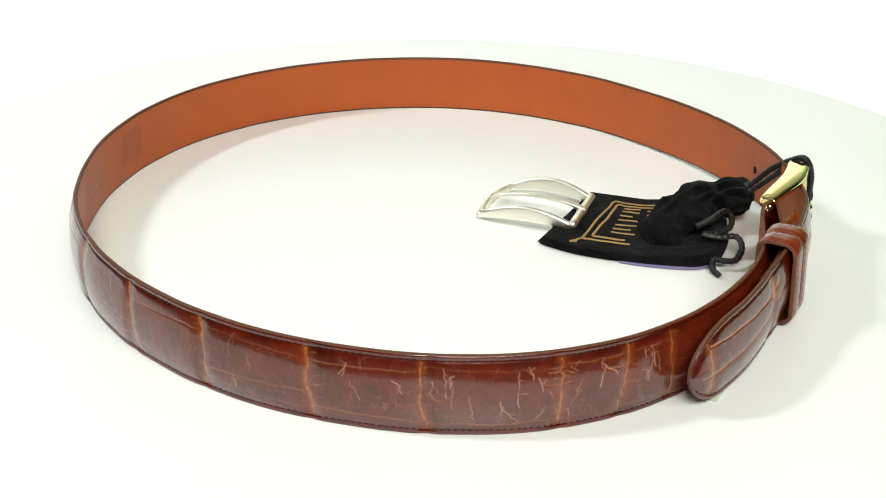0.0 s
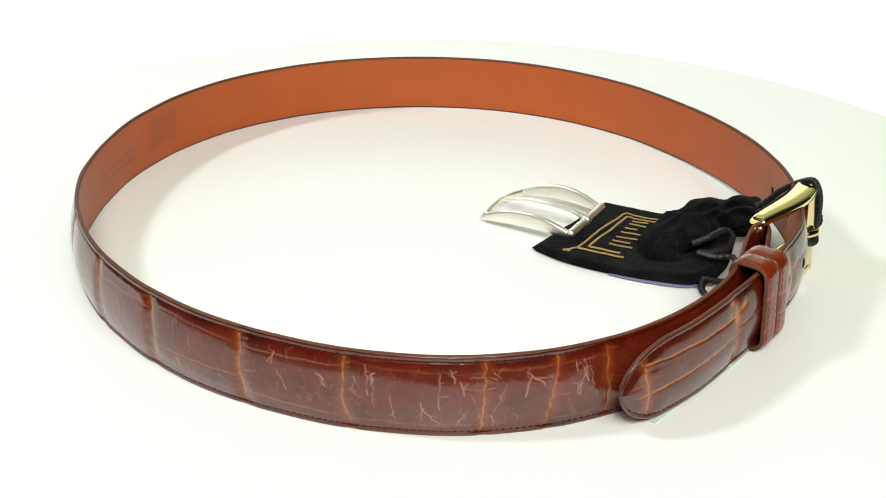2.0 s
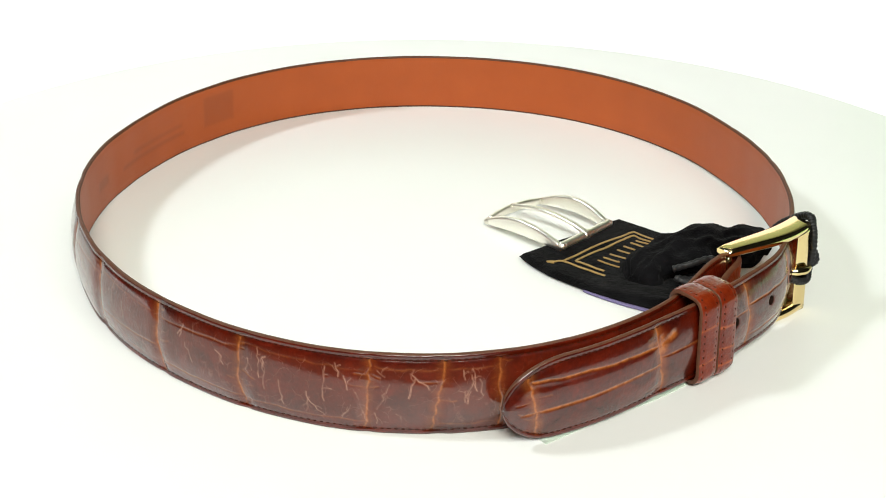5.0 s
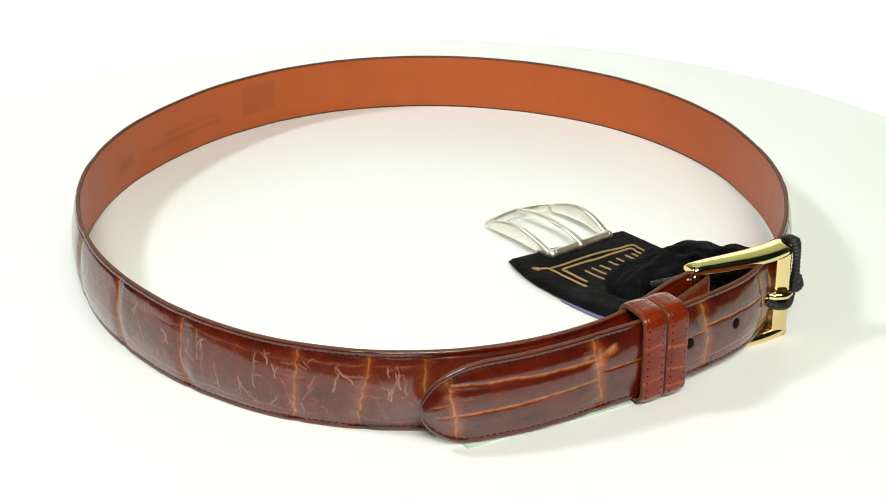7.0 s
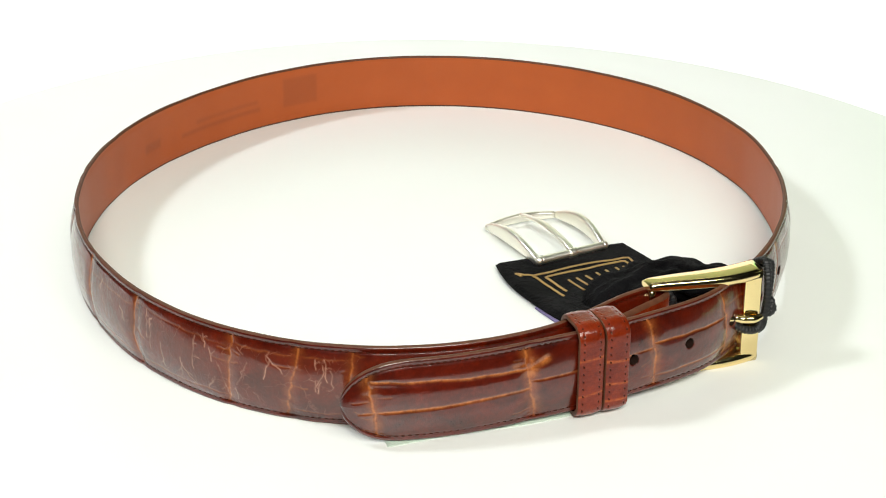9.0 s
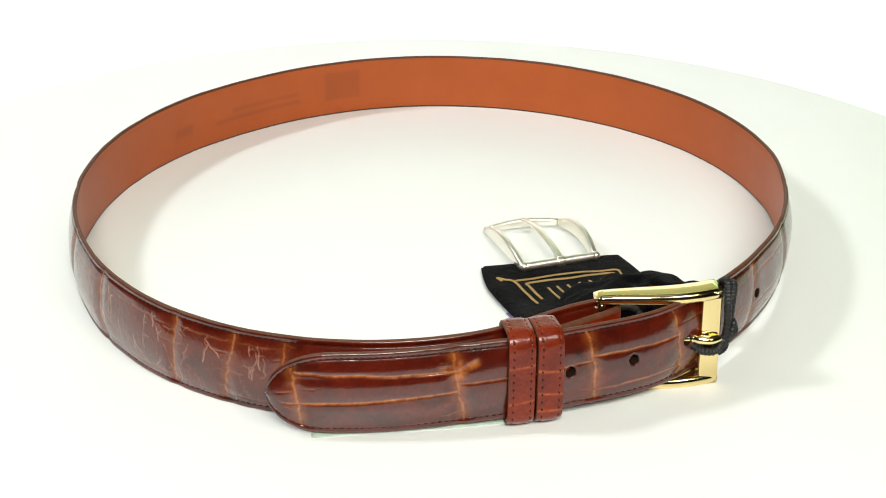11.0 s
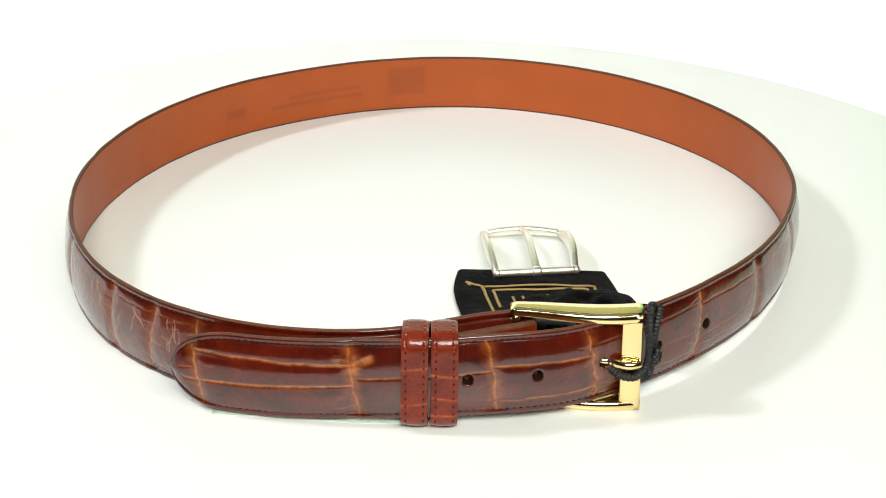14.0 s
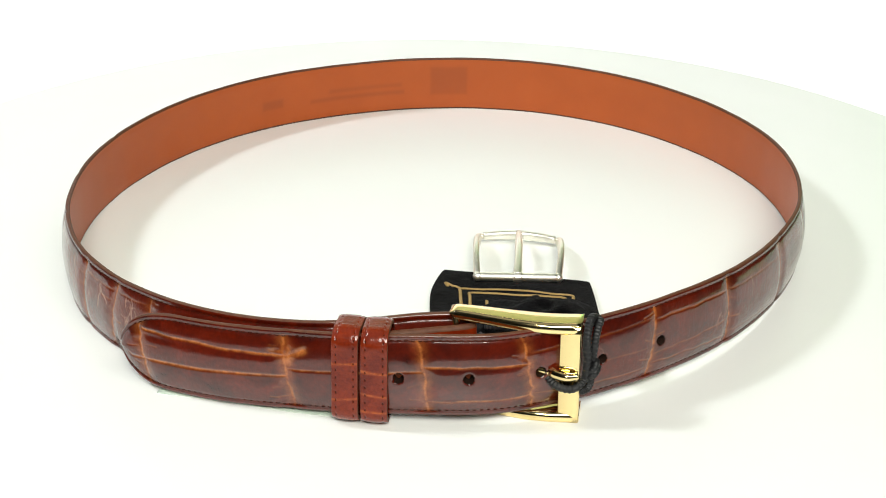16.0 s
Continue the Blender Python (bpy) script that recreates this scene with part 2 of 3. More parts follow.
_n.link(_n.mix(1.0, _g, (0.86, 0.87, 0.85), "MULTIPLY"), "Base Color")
# glow added to plain paper so it burns out to white; no lamp
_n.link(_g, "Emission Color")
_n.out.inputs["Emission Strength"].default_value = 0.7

# ---- the belt ----
WIDTH = 32.1
LEAN = 1.8  # how far the strap's foot stands out beyond its top, mm
# angle round the table, radius of the outer face, height of the lower edge (degrees, mm, mm)
PATH = [(-14.6, 151.0, 4.6), (-18, 149.8, 4.5), (-22, 150.6, 4.3), (-26, 153.2, 3.9), (-30, 156.6, 3.4), (-34, 159.6, 2.8), (-39, 162.2, 2.0), (-45, 164.9, 1.2), (-52, 167.8, 0.5), (-60, 170.4, 0.1),
        (-75, 173.1, 0.0), (-90, 172.5, 0.0), (-105, 170.6, 0.0), (-120, 168.7, 0.0), (-135, 167.7, 0.0), (-150, 168.0, 0.0), (-165, 168.7, 0.0),
        (-180, 170.0, 0.0), (-195, 173.0, 0.0), (-210, 176.5, 0.0), (-225, 178.0, 0.0), (-240, 177.8, 0.0), (-255, 176.4, 0.0), (-270, 174.0, 0.0),
        (-285, 170.1, 0.2), (-300, 165.3, 0.6), (-315, 160.4, 1.4), (-330, 158.4, 2.8), (-342, 158.8, 4.2), (-349, 160.4, 4.7), (-355, 161.9, 4.9), (-360, 163.1, 4.9),
        (-364, 164.3, 4.9), (-368, 165.8, 4.9), (-372, 167.0, 4.9), (-376, 167.4, 4.9), (-384, 166.9, 4.4), (-392, 167.6, 3.0), (-399, 169.4, 1.9), (-406, 173.5, 1.4),
        (-412, 178.0, 1.3), (-417, 182.0, 1.4), (-421, 185.0, 1.5)]


def belt_centre_line(step):
    """Points of the outer face along the strap, mm: arc length, x, y, lower edge, outward normal, angle."""
    p = smooth_path(PATH, 3000)
    a = np.radians(p[:, 0])
    p[:, 1] += np.array([0.55 * noise.noise((d * 0.055, 0.3, 7.0)) + 0.25 * noise.noise((d * 0.16, 2.3, 1.0)) for d in p[:, 0]])
    xy = np.stack([p[:, 1] * np.cos(a), p[:, 1] * np.sin(a)], 1)
    s = np.concatenate([[0], np.cumsum(np.linalg.norm(np.diff(xy, axis=0), axis=1))])
    end = np.interp(420.3, -p[:, 0], s)
    n = int(end / step)
    q = np.linspace(0, end, n)
    x, y, z, deg = (np.interp(q, s, v) for v in (xy[:, 0], xy[:, 1], p[:, 2], p[:, 0]))
    tx, ty = np.gradient(x), np.gradient(y)
    ln = np.hypot(tx, ty)
    return q, x, y, z, -ty / ln, tx / ln, deg


def at_angle(deg):
    """Arc length along the strap at an unwrapped angle."""
    q, deg_all = LINE[0], LINE[6]
    return float(np.interp(-deg, -deg_all, q))


LINE = belt_centre_line(0.36)
LENGTH = LINE[0][-1]
KINKS = [-67.3, -75.6, -91.5, -105.9, -121.9, -136.2, -152, -316.1, -333.6, -398.4]
HOLES = [-384.5, -375.9, -367.0, -358.4, -348.6]


def strap_span(s):
    """Lower and upper edge across the strap (0..WIDTH) at arc length s: the tail end runs to a rounded point."""
    u = np.clip((LENGTH - s) / 25.0, 0, 1)
    half = WIDTH / 2 * np.sqrt(np.clip(1 - (1 - u) ** 2.3, 0, 1)) ** 1.05
    return WIDTH / 2 - 0.6 * (1 - u) - half, WIDTH / 2 - 0.6 * (1 - u) + half


def leather_fields(s, v):
    """Folds and veins of the hide over the strap: returns fold, vein (0..1) and relief in mm."""
    rng = random.Random(11)
    fold = np.zeros(s.shape)
    vein = np.zeros(s.shape)
    dip = np.zeros(s.shape)

    def mark(field, pts, width, power, soft=1.0):
        pts = np.array(pts)
        lo, hi = pts[:, 0].min() - 4 * width, pts[:, 0].max() + 4 * width
        i0, i1 = np.searchsorted(s[:, 0], lo), np.searchsorted(s[:, 0], hi)
        if i1 <= i0:
            return
        S, V = s[i0:i1], v[i0:i1]
        best = np.full(S.shape, 1e9)
        for (a, b), (c, d) in zip(pts[:-1], pts[1:]):
            L = (c - a) ** 2 + (d - b) ** 2 + 1e-9
            k = np.clip(((S - a) * (c - a) + (V - b) * (d - b)) / L, 0, 1)
            best = np.minimum(best, (S - a - k * (c - a)) ** 2 + (V - b - k * (d - b)) ** 2)
        field[i0:i1] = np.maximum(field[i0:i1], power * np.exp(-best / (width * width) * soft))

    def wander(a, b, steps, jitter):
        out = []
        for k in range(steps + 1):
            f = k / steps
            out.append((a[0] + (b[0] - a[0]) * f + rng.uniform(-jitter, jitter), a[1] + (b[1] - a[1]) * f + rng.uniform(-jitter, jitter) * 0.6))
        return out

    # folds across the strap, at the angles where the hide shows them
    across = [-59.9, -67.3, -75.6, -91.5, -105.9, -121.9, -136.2, -152, -166, -181, -197, -212, -228, -243, -258, -272, -287, -302, -316.1, -333.6, -349.8]
    tail = [-368.4, -381.6, -398.4, -417.0]
    cuts = [at_angle(d) for d in across + tail]
    for k, c in enumerate(cuts):
        lean = rng.uniform(-1, 1) * 2.5
        bend = rng.uniform(-2.6, 2.6)
        pts = [(a_ + bend * math.sin(math.pi * b_ / WIDTH), b_) for a_, b_ in wander((c + lean, 2.4), (c - lean, WIDTH - 2.4), 11, 0.6)]
        mark(fold, pts, rng.uniform(0.45, 0.8), rng.uniform(0.6, 0.85) if k < len(across) else 0.9)
        mark(fold, pts, 2.2, 0.2 if k < len(across) else 0.36)
        mark(dip, pts, 3.2, 1.0)
        for _ in range(5):
            y = rng.uniform(3, WIDTH - 3)
            side = rng.choice((-1, 1))
            mark(fold, wander((c, y), (c + side * rng.uniform(2, 7), y + rng.uniform(-2, 2)), 4, 0.3), 0.3, rng.uniform(0.15, 0.42))
    ends = sorted(cuts)
    for a, b in zip(ends, ends[1:]):
        if a > at_angle(-364):
            continue
        # folds along the strap between two cross folds
        for y in ((WIDTH * 0.80 + rng.uniform(-1, 1)), *((WIDTH * 0.45 + rng.uniform(-3, 3),) if rng.random() < 0.45 or a > at_angle(-320) else ()), *((rng.uniform(4, 7),) if rng.random() < 0.6 else ())):
            mark(fold, wander((a, y), (b, y + rng.uniform(-2.2, 2.2)), 10, 0.7), rng.uniform(0.25, 0.4), rng.uniform(0.15, 0.42))
        mid = (a + b) / 2
        rate = 1.7 if mid < at_angle(-84) else 1.0 if mid < at_angle(-104) else 0.4
        for _ in range(int((b - a) * 0.16 * rate)):
            x, y = rng.uniform(a + 2, b - 2), rng.uniform(4, WIDTH - 6)
            ang = rng.choice((1, -1)) * math.pi / 2 + rng.gauss(0, 0.3)
            strength = min(1, rng.uniform(0.25, 0.95) * rate ** 0.5)
            reach = rng.randint(3, 8)
            pts, twigs = [(x, y)], []
            for _k in range(reach):
                turn = rng.gauss(0, 0.38)
                x, y = x + 1.7 * math.cos(ang + turn), y + 1.7 * math.sin(ang + turn)
                if not 3.4 < y < WIDTH - 4.5:
                    break
                pts.append((x, y))
                if rng.random() < 0.25:
                    twig = ang + rng.choice((-1, 1)) * rng.uniform(0.5, 1.1)
                    reach2 = rng.uniform(1.5, 4.0)
                    twigs.append([(x, y), (x + 0.5 * reach2 * math.cos(twig), y + 0.5 * reach2 * math.sin(twig)), (x + reach2 * math.cos(twig + 0.3), y + reach2 * math.sin(twig + 0.3))])
            if len(pts) > 2:
                mark(vein, pts, rng.uniform(0.19, 0.24), strength * 0.75)
                for tw in twigs:
                    mark(vein, tw, 0.18, strength * 0.5)
    # the tail's long light folds
    a, b, c, d = (at_angle(x) for x in (-417, -398.4, -381.6, -368.4))
    mark(fold, wander((a + 4, 12.6), (b, 14.8), 8, 0.25), 0.55, 0.95)
    mark(fold, wander((a, 24.6), (b, 22.4), 10, 0.6), 0.45, 0.95)
    mark(fold, wander((b - 3, 24.0), (b + 6, 24.6), 6, 0.5), 1.3, 0.5)
    mark(fold, wander((b, 20), (b, 25), 5, 0.8), 2.0, 0.75)
    mark(fold, wander((b, 22.5), (b - 6, 25), 4, 0.5), 1.3, 0.9)
    mark(fold, wander((b, 17.5), (c, 18.5), 8, 0.4), 0.4, 0.7)
    mark(fold, wander((c, 20.5), (d, 20.0), 8, 0.4), 0.4, 0.8)
    mark(fold, wander((c, 6.0), (d, 7.0), 8, 0.5), 0.45, 0.7)
    for y, lo_, hi_ in ((13.6, a, b), (22.8, a, b), (18.0, b, c), (20.2, c, d)):
        mark(dip, [(lo_, y), (hi_, y)], 2.2, 0.8)
    relief = -0.36 * fold - 0.12 * vein - 0.38 * dip
    return np.clip(fold, 0, 1), np.clip(vein, 0, 1), relief


def build_strap(belt):
    q, x, y, z, nx, ny, deg = LINE
    flip = -1 if (nx[10] * x[10] + ny[10] * y[10]) < 0 else 1
    nx, ny = nx * flip, ny * flip
    cols = 88
    f = np.linspace(0, 1, cols)
    lo, hi = strap_span(q)
    v = lo[:, None] + (hi - lo)[:, None] * f[None, :]
    s = np.repeat(q[:, None], cols, 1)
    fold, vein, relief = leather_fields(s, v)
    # padded face: flat margin, stitched groove, soft swell between
    edge = np.minimum(v - lo[:, None], hi[:, None] - v)
    rise = np.clip((edge - 2.0) / (WIDTH / 2 - 2.0), 0, 1)
    off = -0.05 + 2.3 * (1 - (1 - rise) ** 2.1) - 0.22 * np.exp(-((edge - 2.1) / 0.5) ** 2) - 0.55 * np.clip(1 - edge / 0.9, 0, 1) ** 2
    tail_mask = np.clip((edge - 1.2) / 1.5, 0, 1)
    fold, vein, relief = fold * tail_mask, vein * tail_mask, relief * tail_mask
    wave = np.array([[noise.noise((a * 0.03, b * 0.06, 3.0)) for b in (4, 12, 20, 28)] for a in q])
    off = off + relief + 0.35 * np.stack([np.interp(f * WIDTH, (4, 12, 20, 28), w) for w in wave])
    for d in KINKS:
        off = off - 0.4 * np.exp(-((q - at_angle(d)) / 2.6) ** 2)[:, None]
    for d in HOLES:
        c = at_angle(d)
        i0, i1 = np.searchsorted(q, c - 4), np.searchsorted(q, c + 4)
        dist = np.hypot(s[i0:i1] - c, v[i0:i1] - WIDTH / 2)
        off[i0:i1] = np.where(dist < 1.75, off[i0:i1] - 3.9, off[i0:i1] - 0.25 * np.exp(-((dist - 1.8) / 0.5) ** 2))
        fold[i0:i1] *= np.clip((dist - 1.2) / 1.0, 0, 1)
    # where the glaze has crazed most
    zone = np.interp(-deg, [0, 52, 62, 84, 96, 112, 128, 200, 330, 362, 366, 430], [0.0, 0.08, 0.24, 0.26, 0.26, 0.28, 0.26, 0.2, 0.06, 0.02, 0.0, 0.0])
    crackle = zone[:, None] * np.clip((edge - 3.0) / 2.5, 0, 1)
    # section: lower side wall, the face, upper side wall
    def place(o, vv):
        return np.stack([(x[:, None] + nx[:, None] * o) * MM, (y[:, None] + ny[:, None] * o) * MM, (z[:, None] + vv) * MM], 2)
    wall_o = np.stack([np.full(len(q), -1.3), np.full(len(q), -1.0)], 1)
    low = place(wall_o, lo[:, None] + np.array([[0.0, -0.05]]))
    top = place(wall_o[:, ::-1], hi[:, None] + np.array([[0.05, 0.0]]))
    verts = np.concatenate([low, place(off, v), top], 1)
    k = cols + 4
    pad = lambda m: np.concatenate([np.zeros((len(q), 2)), m, np.zeros((len(q), 2))], 1).ravel()
    uv = np.stack([np.repeat(q[:, None], k, 1), np.concatenate([v[:, :1], v[:, :1], v, v[:, -1:], v[:, -1:]], 1)], 2).reshape(-1, 2) * MM
    idx = ([1] * 3 + [0] * (k - 7) + [1] * 3) * (len(q) - 1)
    idx = np.array(idx).reshape(len(q) - 1, k - 1)
    # pit faces get the painted hole shade
    for d in HOLES:
        c = at_angle(d)
        i0, i1 = np.searchsorted(q, c - 3), np.searchsorted(q, c + 3)
        dist = np.hypot(s[i0:i1, :-1] + 0.25 - c, (v[i0:i1, :-1] + v[i0:i1, 1:]) / 2 - WIDTH / 2)
        idx[i0:i1, 2:2 + cols - 1][dist < 2.0] = 2
    idx = idx.ravel()
    me = mesh_of("strap", verts.reshape(-1, 3), grid_faces(len(q), k), [LEATHER, EDGE, HOLE], True, idx, uv, {"fold": pad(fold), "vein": pad(vein), "crackle": pad(crackle)})
    part("strap", me, None, belt, "glossy reddish brown reptile leather with tan folds")

    # lining on the inner side
    g = slice(None, None, 2)
    q2, x2, y2, z2, nx2, ny2, lo2, hi2, deg2 = (a[g] for a in (q, x, y, z, nx, ny, lo, hi, deg))
    c2 = 34
    f2 = np.linspace(0, 1, c2)
    v2 = lo2[:, None] + (hi2 - lo2)[:, None] * f2[None, :]
    e2 = np.minimum(v2 - lo2[:, None], hi2[:, None] - v2)
    o2 = -2.1 + 0.25 * np.exp(-((e2 - 2.1) / 0.7) ** 2) + 0.4 * np.clip(1 - e2 / 1.0, 0, 1) ** 2
    stamp_hole_shade = np.zeros(v2.shape)
    S2 = np.repeat(q2[:, None], c2, 1)

    def pressed(d0, d1, v0, v1, depth):
        a, b = sorted((at_angle(d0), at_angle(d1)))
        m = 1 / (1 + np.exp(-np.clip(np.minimum(np.minimum(S2 - a, b - S2), np.minimum(v2 - v0, v1 - v2)) / 0.35, -30, 30)))
        stamp_hole_shade[:] = np.maximum(stamp_hole_shade, m * depth)
    pressed(-196.8, -204.0, 9.5, 26.5, 0.32)
    pressed(-176, -191, 15.2, 17.4, 0.30)
    pressed(-172, -191.5, 10.6, 12.8, 0.38)
    pressed(-161.5, -166.0, 11.5, 16.5, 0.35)
    o2 = o2 + 0.15 * stamp_hole_shade
    # holes from the inside: shallow dents, their shade painted dark
    for d in HOLES:
        c = at_angle(d)
        dist = np.hypot(S2 - c, v2 - WIDTH / 2)
        o2 = np.where(dist < 1.7, o2 + 0.8, o2)
        stamp_hole_shade = np.maximum(stamp_hole_shade, np.where(dist < 1.9, 1.0, 0))
    def place2(o, vv):
        return np.stack([(x2[:, None] + nx2[:, None] * o) * MM, (y2[:, None] + ny2[:, None] * o) * MM, (z2[:, None] + vv) * MM], 2)
    w = np.full((len(q2), 1), -1.3)
    verts = np.concatenate([place2(w, lo2[:, None]), place2(o2, v2), place2(w, hi2[:, None])], 1)
    k2 = c2 + 2
    uv = np.stack([np.repeat(q2[:, None], k2, 1), np.concatenate([v2[:, :1], v2, v2[:, -1:]], 1)], 2).reshape(-1, 2) * MM
    st = np.concatenate([np.zeros((len(q2), 1)), stamp_hole_shade, np.zeros((len(q2), 1))], 1).ravel()
    idx = ([1] * 2 + [0] * (k2 - 5) + [1] * 2) * (len(q2) - 1)
    me = mesh_of("lining", verts.reshape(-1, 3), grid_faces(len(q2), k2), [LINING, EDGE], True, idx, uv, {"stamp_hole_shade": st})
    part("lining", me, None, belt, "smooth tan lining leather with faint stamped marks")

    # thread stitches along both margins
    verts, faces = [], []
    for edge_side in (0, 1):
        s0 = 3.0
        while s0 < LENGTH - 5:
            i = int(s0 / LENGTH * (len(q) - 1))
            m = 2.1
            vv = lo[i] + m if edge_side == 0 else hi[i] - m
            j = min(i + 4, len(q) - 1)
            vj = lo[j] + m if edge_side == 0 else hi[j] - m
            o = -0.22
            a = np.array([x[i] + nx[i] * o, y[i] + ny[i] * o, z[i] + vv])
            b = np.array([x[j] + nx[j] * o, y[j] + ny[j] * o, z[j] + vj])
            n3 = np.array([nx[i], ny[i], 0.0])
            base = len(verts)
            for p, h in ((a, 0.0), (a + (b - a) * 0.3, 0.32), (a + (b - a) * 0.7, 0.32), (b, 0.0)):
                for dz, dn in ((-0.17, -0.15), (0, 0.14), (0.17, -0.15)):
                    verts.append((p + n3 * (h + dn) + np.array([0, 0, dz])) * MM)
            for r_ in range(3):
                for c_ in range(3):
                    faces.append((base + r_ * 3 + c_, base + r_ * 3 + (c_ + 1) % 3, base + r_ * 3 + 3 + (c_ + 1) % 3, base + r_ * 3 + 3 + c_))
            s0 += 2.5
    st = part("stitching", mesh_of("stitching", verts, faces, [THREAD]), None, belt, "dark brown thread stitches")
    tagged(st, kind="stuff")


def splay(belt):
    """Leans the standing belt: its foot a little wider than its top."""
    for ob in belt.children_recursive:
        me = ob.data
        co = np.empty(len(me.vertices) * 3, dtype=np.float32)
        me.vertices.foreach_get("co", co)
        co = co.reshape(-1, 3)
        rad = np.hypot(co[:, 0], co[:, 1])
        k = 1 + LEAN * MM * (1 - co[:, 2] / (WIDTH * MM)) / rad
        co[:, 0] *= k
        co[:, 1] *= k
        me.vertices.foreach_set("co", co.ravel())
        me.update()


def frame_at(deg):
    """Point on the strap's outer face, tangent towards growing angle, outward normal, lower edge (mm)."""
    q, x, y, z, nx, ny, d = LINE
    i = int(np.argmin(abs(d - deg)))
    nrm = np.array([nx[i], ny[i], 0.0])
    if nrm[0] * x[i] + nrm[1] * y[i] < 0:
        nrm = -nrm
    tan = np.array([-nrm[1], nrm[0], 0.0])
    return np.array([x[i], y[i], 0.0]), tan, nrm, z[i]


def build_keeper(belt, deg, width, name="keeper"):
    """A leather loop round both layers of the strap, with rows of punched stitch holes."""
    p, tan, nrm, zb = frame_at(deg)
    depth, z0, z1, thick = 13.0, 1.2, 38.2, 1.6
    loop = []
    r = 5.6
    out, inn = 4.2, -depth
    for cx, cz, a0 in ((out - r, z1 - r, 90), (out - r, z0 + r, 0), (inn + r, z0 + r, -90), (inn + r, z1 - r, -180)):
        for k in range(7):
            a = radians(a0 - 90 * k / 6)
            loop.append((cx + r * math.cos(a), cz + r * math.sin(a), math.cos(a), math.sin(a)))
    dense = []
    for k in range(len(loop)):
        a, b = np.array(loop[k]), np.array(loop[(k + 1) % len(loop)])
        steps = max(1, int(np.hypot(*(b - a)[:2]) / 0.5))
        dense += [a + (b - a) * j / steps for j in range(steps)]
    dense = np.array(dense)
    cols = 40
    verts, uv, fold, dark = [], [], [], []
    run = 0.0
    rng = random.Random(int(-deg * 10))
    lines = [(rng.uniform(15, 60), rng.uniform(-0.15, 0.15)) for _ in range(6)]
    for k, (n0, z, an, az) in enumerate(dense):
        ln = math.hypot(an, az)
        an, az = an / ln, az / ln
        if k:
            run += float(np.hypot(*(dense[k] - dense[k - 1])[:2]))
        for j in range(cols + 2):
            w = (min(max(j - 1, 0), cols - 1) / (cols - 1) - 0.5) * width
            e = width / 2 - abs(w)
            o = 0.5 * math.sin(min(1, e / 3.5) * math.pi / 2)
            punched = min(run % 3.0, 3.0 - run % 3.0) < 0.26 and abs(e - 1.6) < 0.3
            if punched:
                o -= 0.7
            dark.append(punched)
            if j in (0, cols + 1):
                o = -thick
            P = p + tan * w + nrm * (n0 + an * o) + np.array([0, 0, z + az * o])
            verts.append(P * MM)
            uv.append((run * MM + deg * 0.01, w * MM))
            fold.append(0.8 * max([math.exp(-((run - c - w * t) / 0.4) ** 2) for c, t in lines]) if 0 < j <= cols else 0)
    k = cols + 2
    faces = grid_faces(len(dense), k, wrap_rows=True)
    # punched faces borrow the dark thread colour as shade inside the holes
    idx = [2 if dark[q[0]] else a for q, a in zip(faces, ([1] + [0] * (k - 3) + [1]) * len(dense))]
    me = mesh_of(name, verts, faces, [KEEPER, EDGE, THREAD], True, idx, uv, {"fold": fold, "vein": [0.0] * len(fold)})
    return part(name, me, None, belt, "bright red-brown leather loop with punched edges")


def build_brass_buckle(belt):
    """Frame of two deep curved arms and a broad outer bar, heel bar and prong."""
    heel, outer = np.array([145.5, -48.0, 0.0]), np.array([169.6, -5.6, 0.0])
    length = float(np.linalg.norm(outer - heel))
    d = (outer - heel) / length
    n = np.array([d[1], -d[0], 0.0])
    up = np.array([0, 0, 1.0])
    zc, half = 19.7, 19.5

    def bow(u):
        return 2.6 * math.sin(math.pi * min(1, max(0, u)) ** 1.5) - 2.0 * (1 - u)

    root = part("buckle_frame", bar_loop(heel, d, n, up, length, zc, half, bow), None, belt, "polished gold-coloured brass buckle frame")
    hp = [heel + d * 2.2 + n * (bow(0) - 0.5) + up * (zc - half + 2), heel + d * 2.2 + n * (bow(0) - 0.5) + up * (zc + half - 2)]
    part("heel_bar", tube("heel_bar", [h * MM for h in hp], 1.6 * MM, GOLD, 8, 14), None, root, "round brass heel bar")
    z = zc + 0.6
    pr = [heel + n * 0.5 + up * z, heel + d * 14 + n * 1.0 + up * z, heel + d * (length - 14) + n * 1.2 + up * z, heel + d * (length - 9) + n * 3.4 + up * z, heel + d * (length - 5) + n * 4.6 + up * z, heel + d * (length - 1.0) + n * 3.6 + up * z]
    part("prong", tube("prong", [a * MM for a in pr], [1.6 * MM, 1.9 * MM, 1.9 * MM, 1.9 * MM, 1.7 * MM, 1.2 * MM], GOLD, 40, 14), None, root, "brass prong through a strap hole")


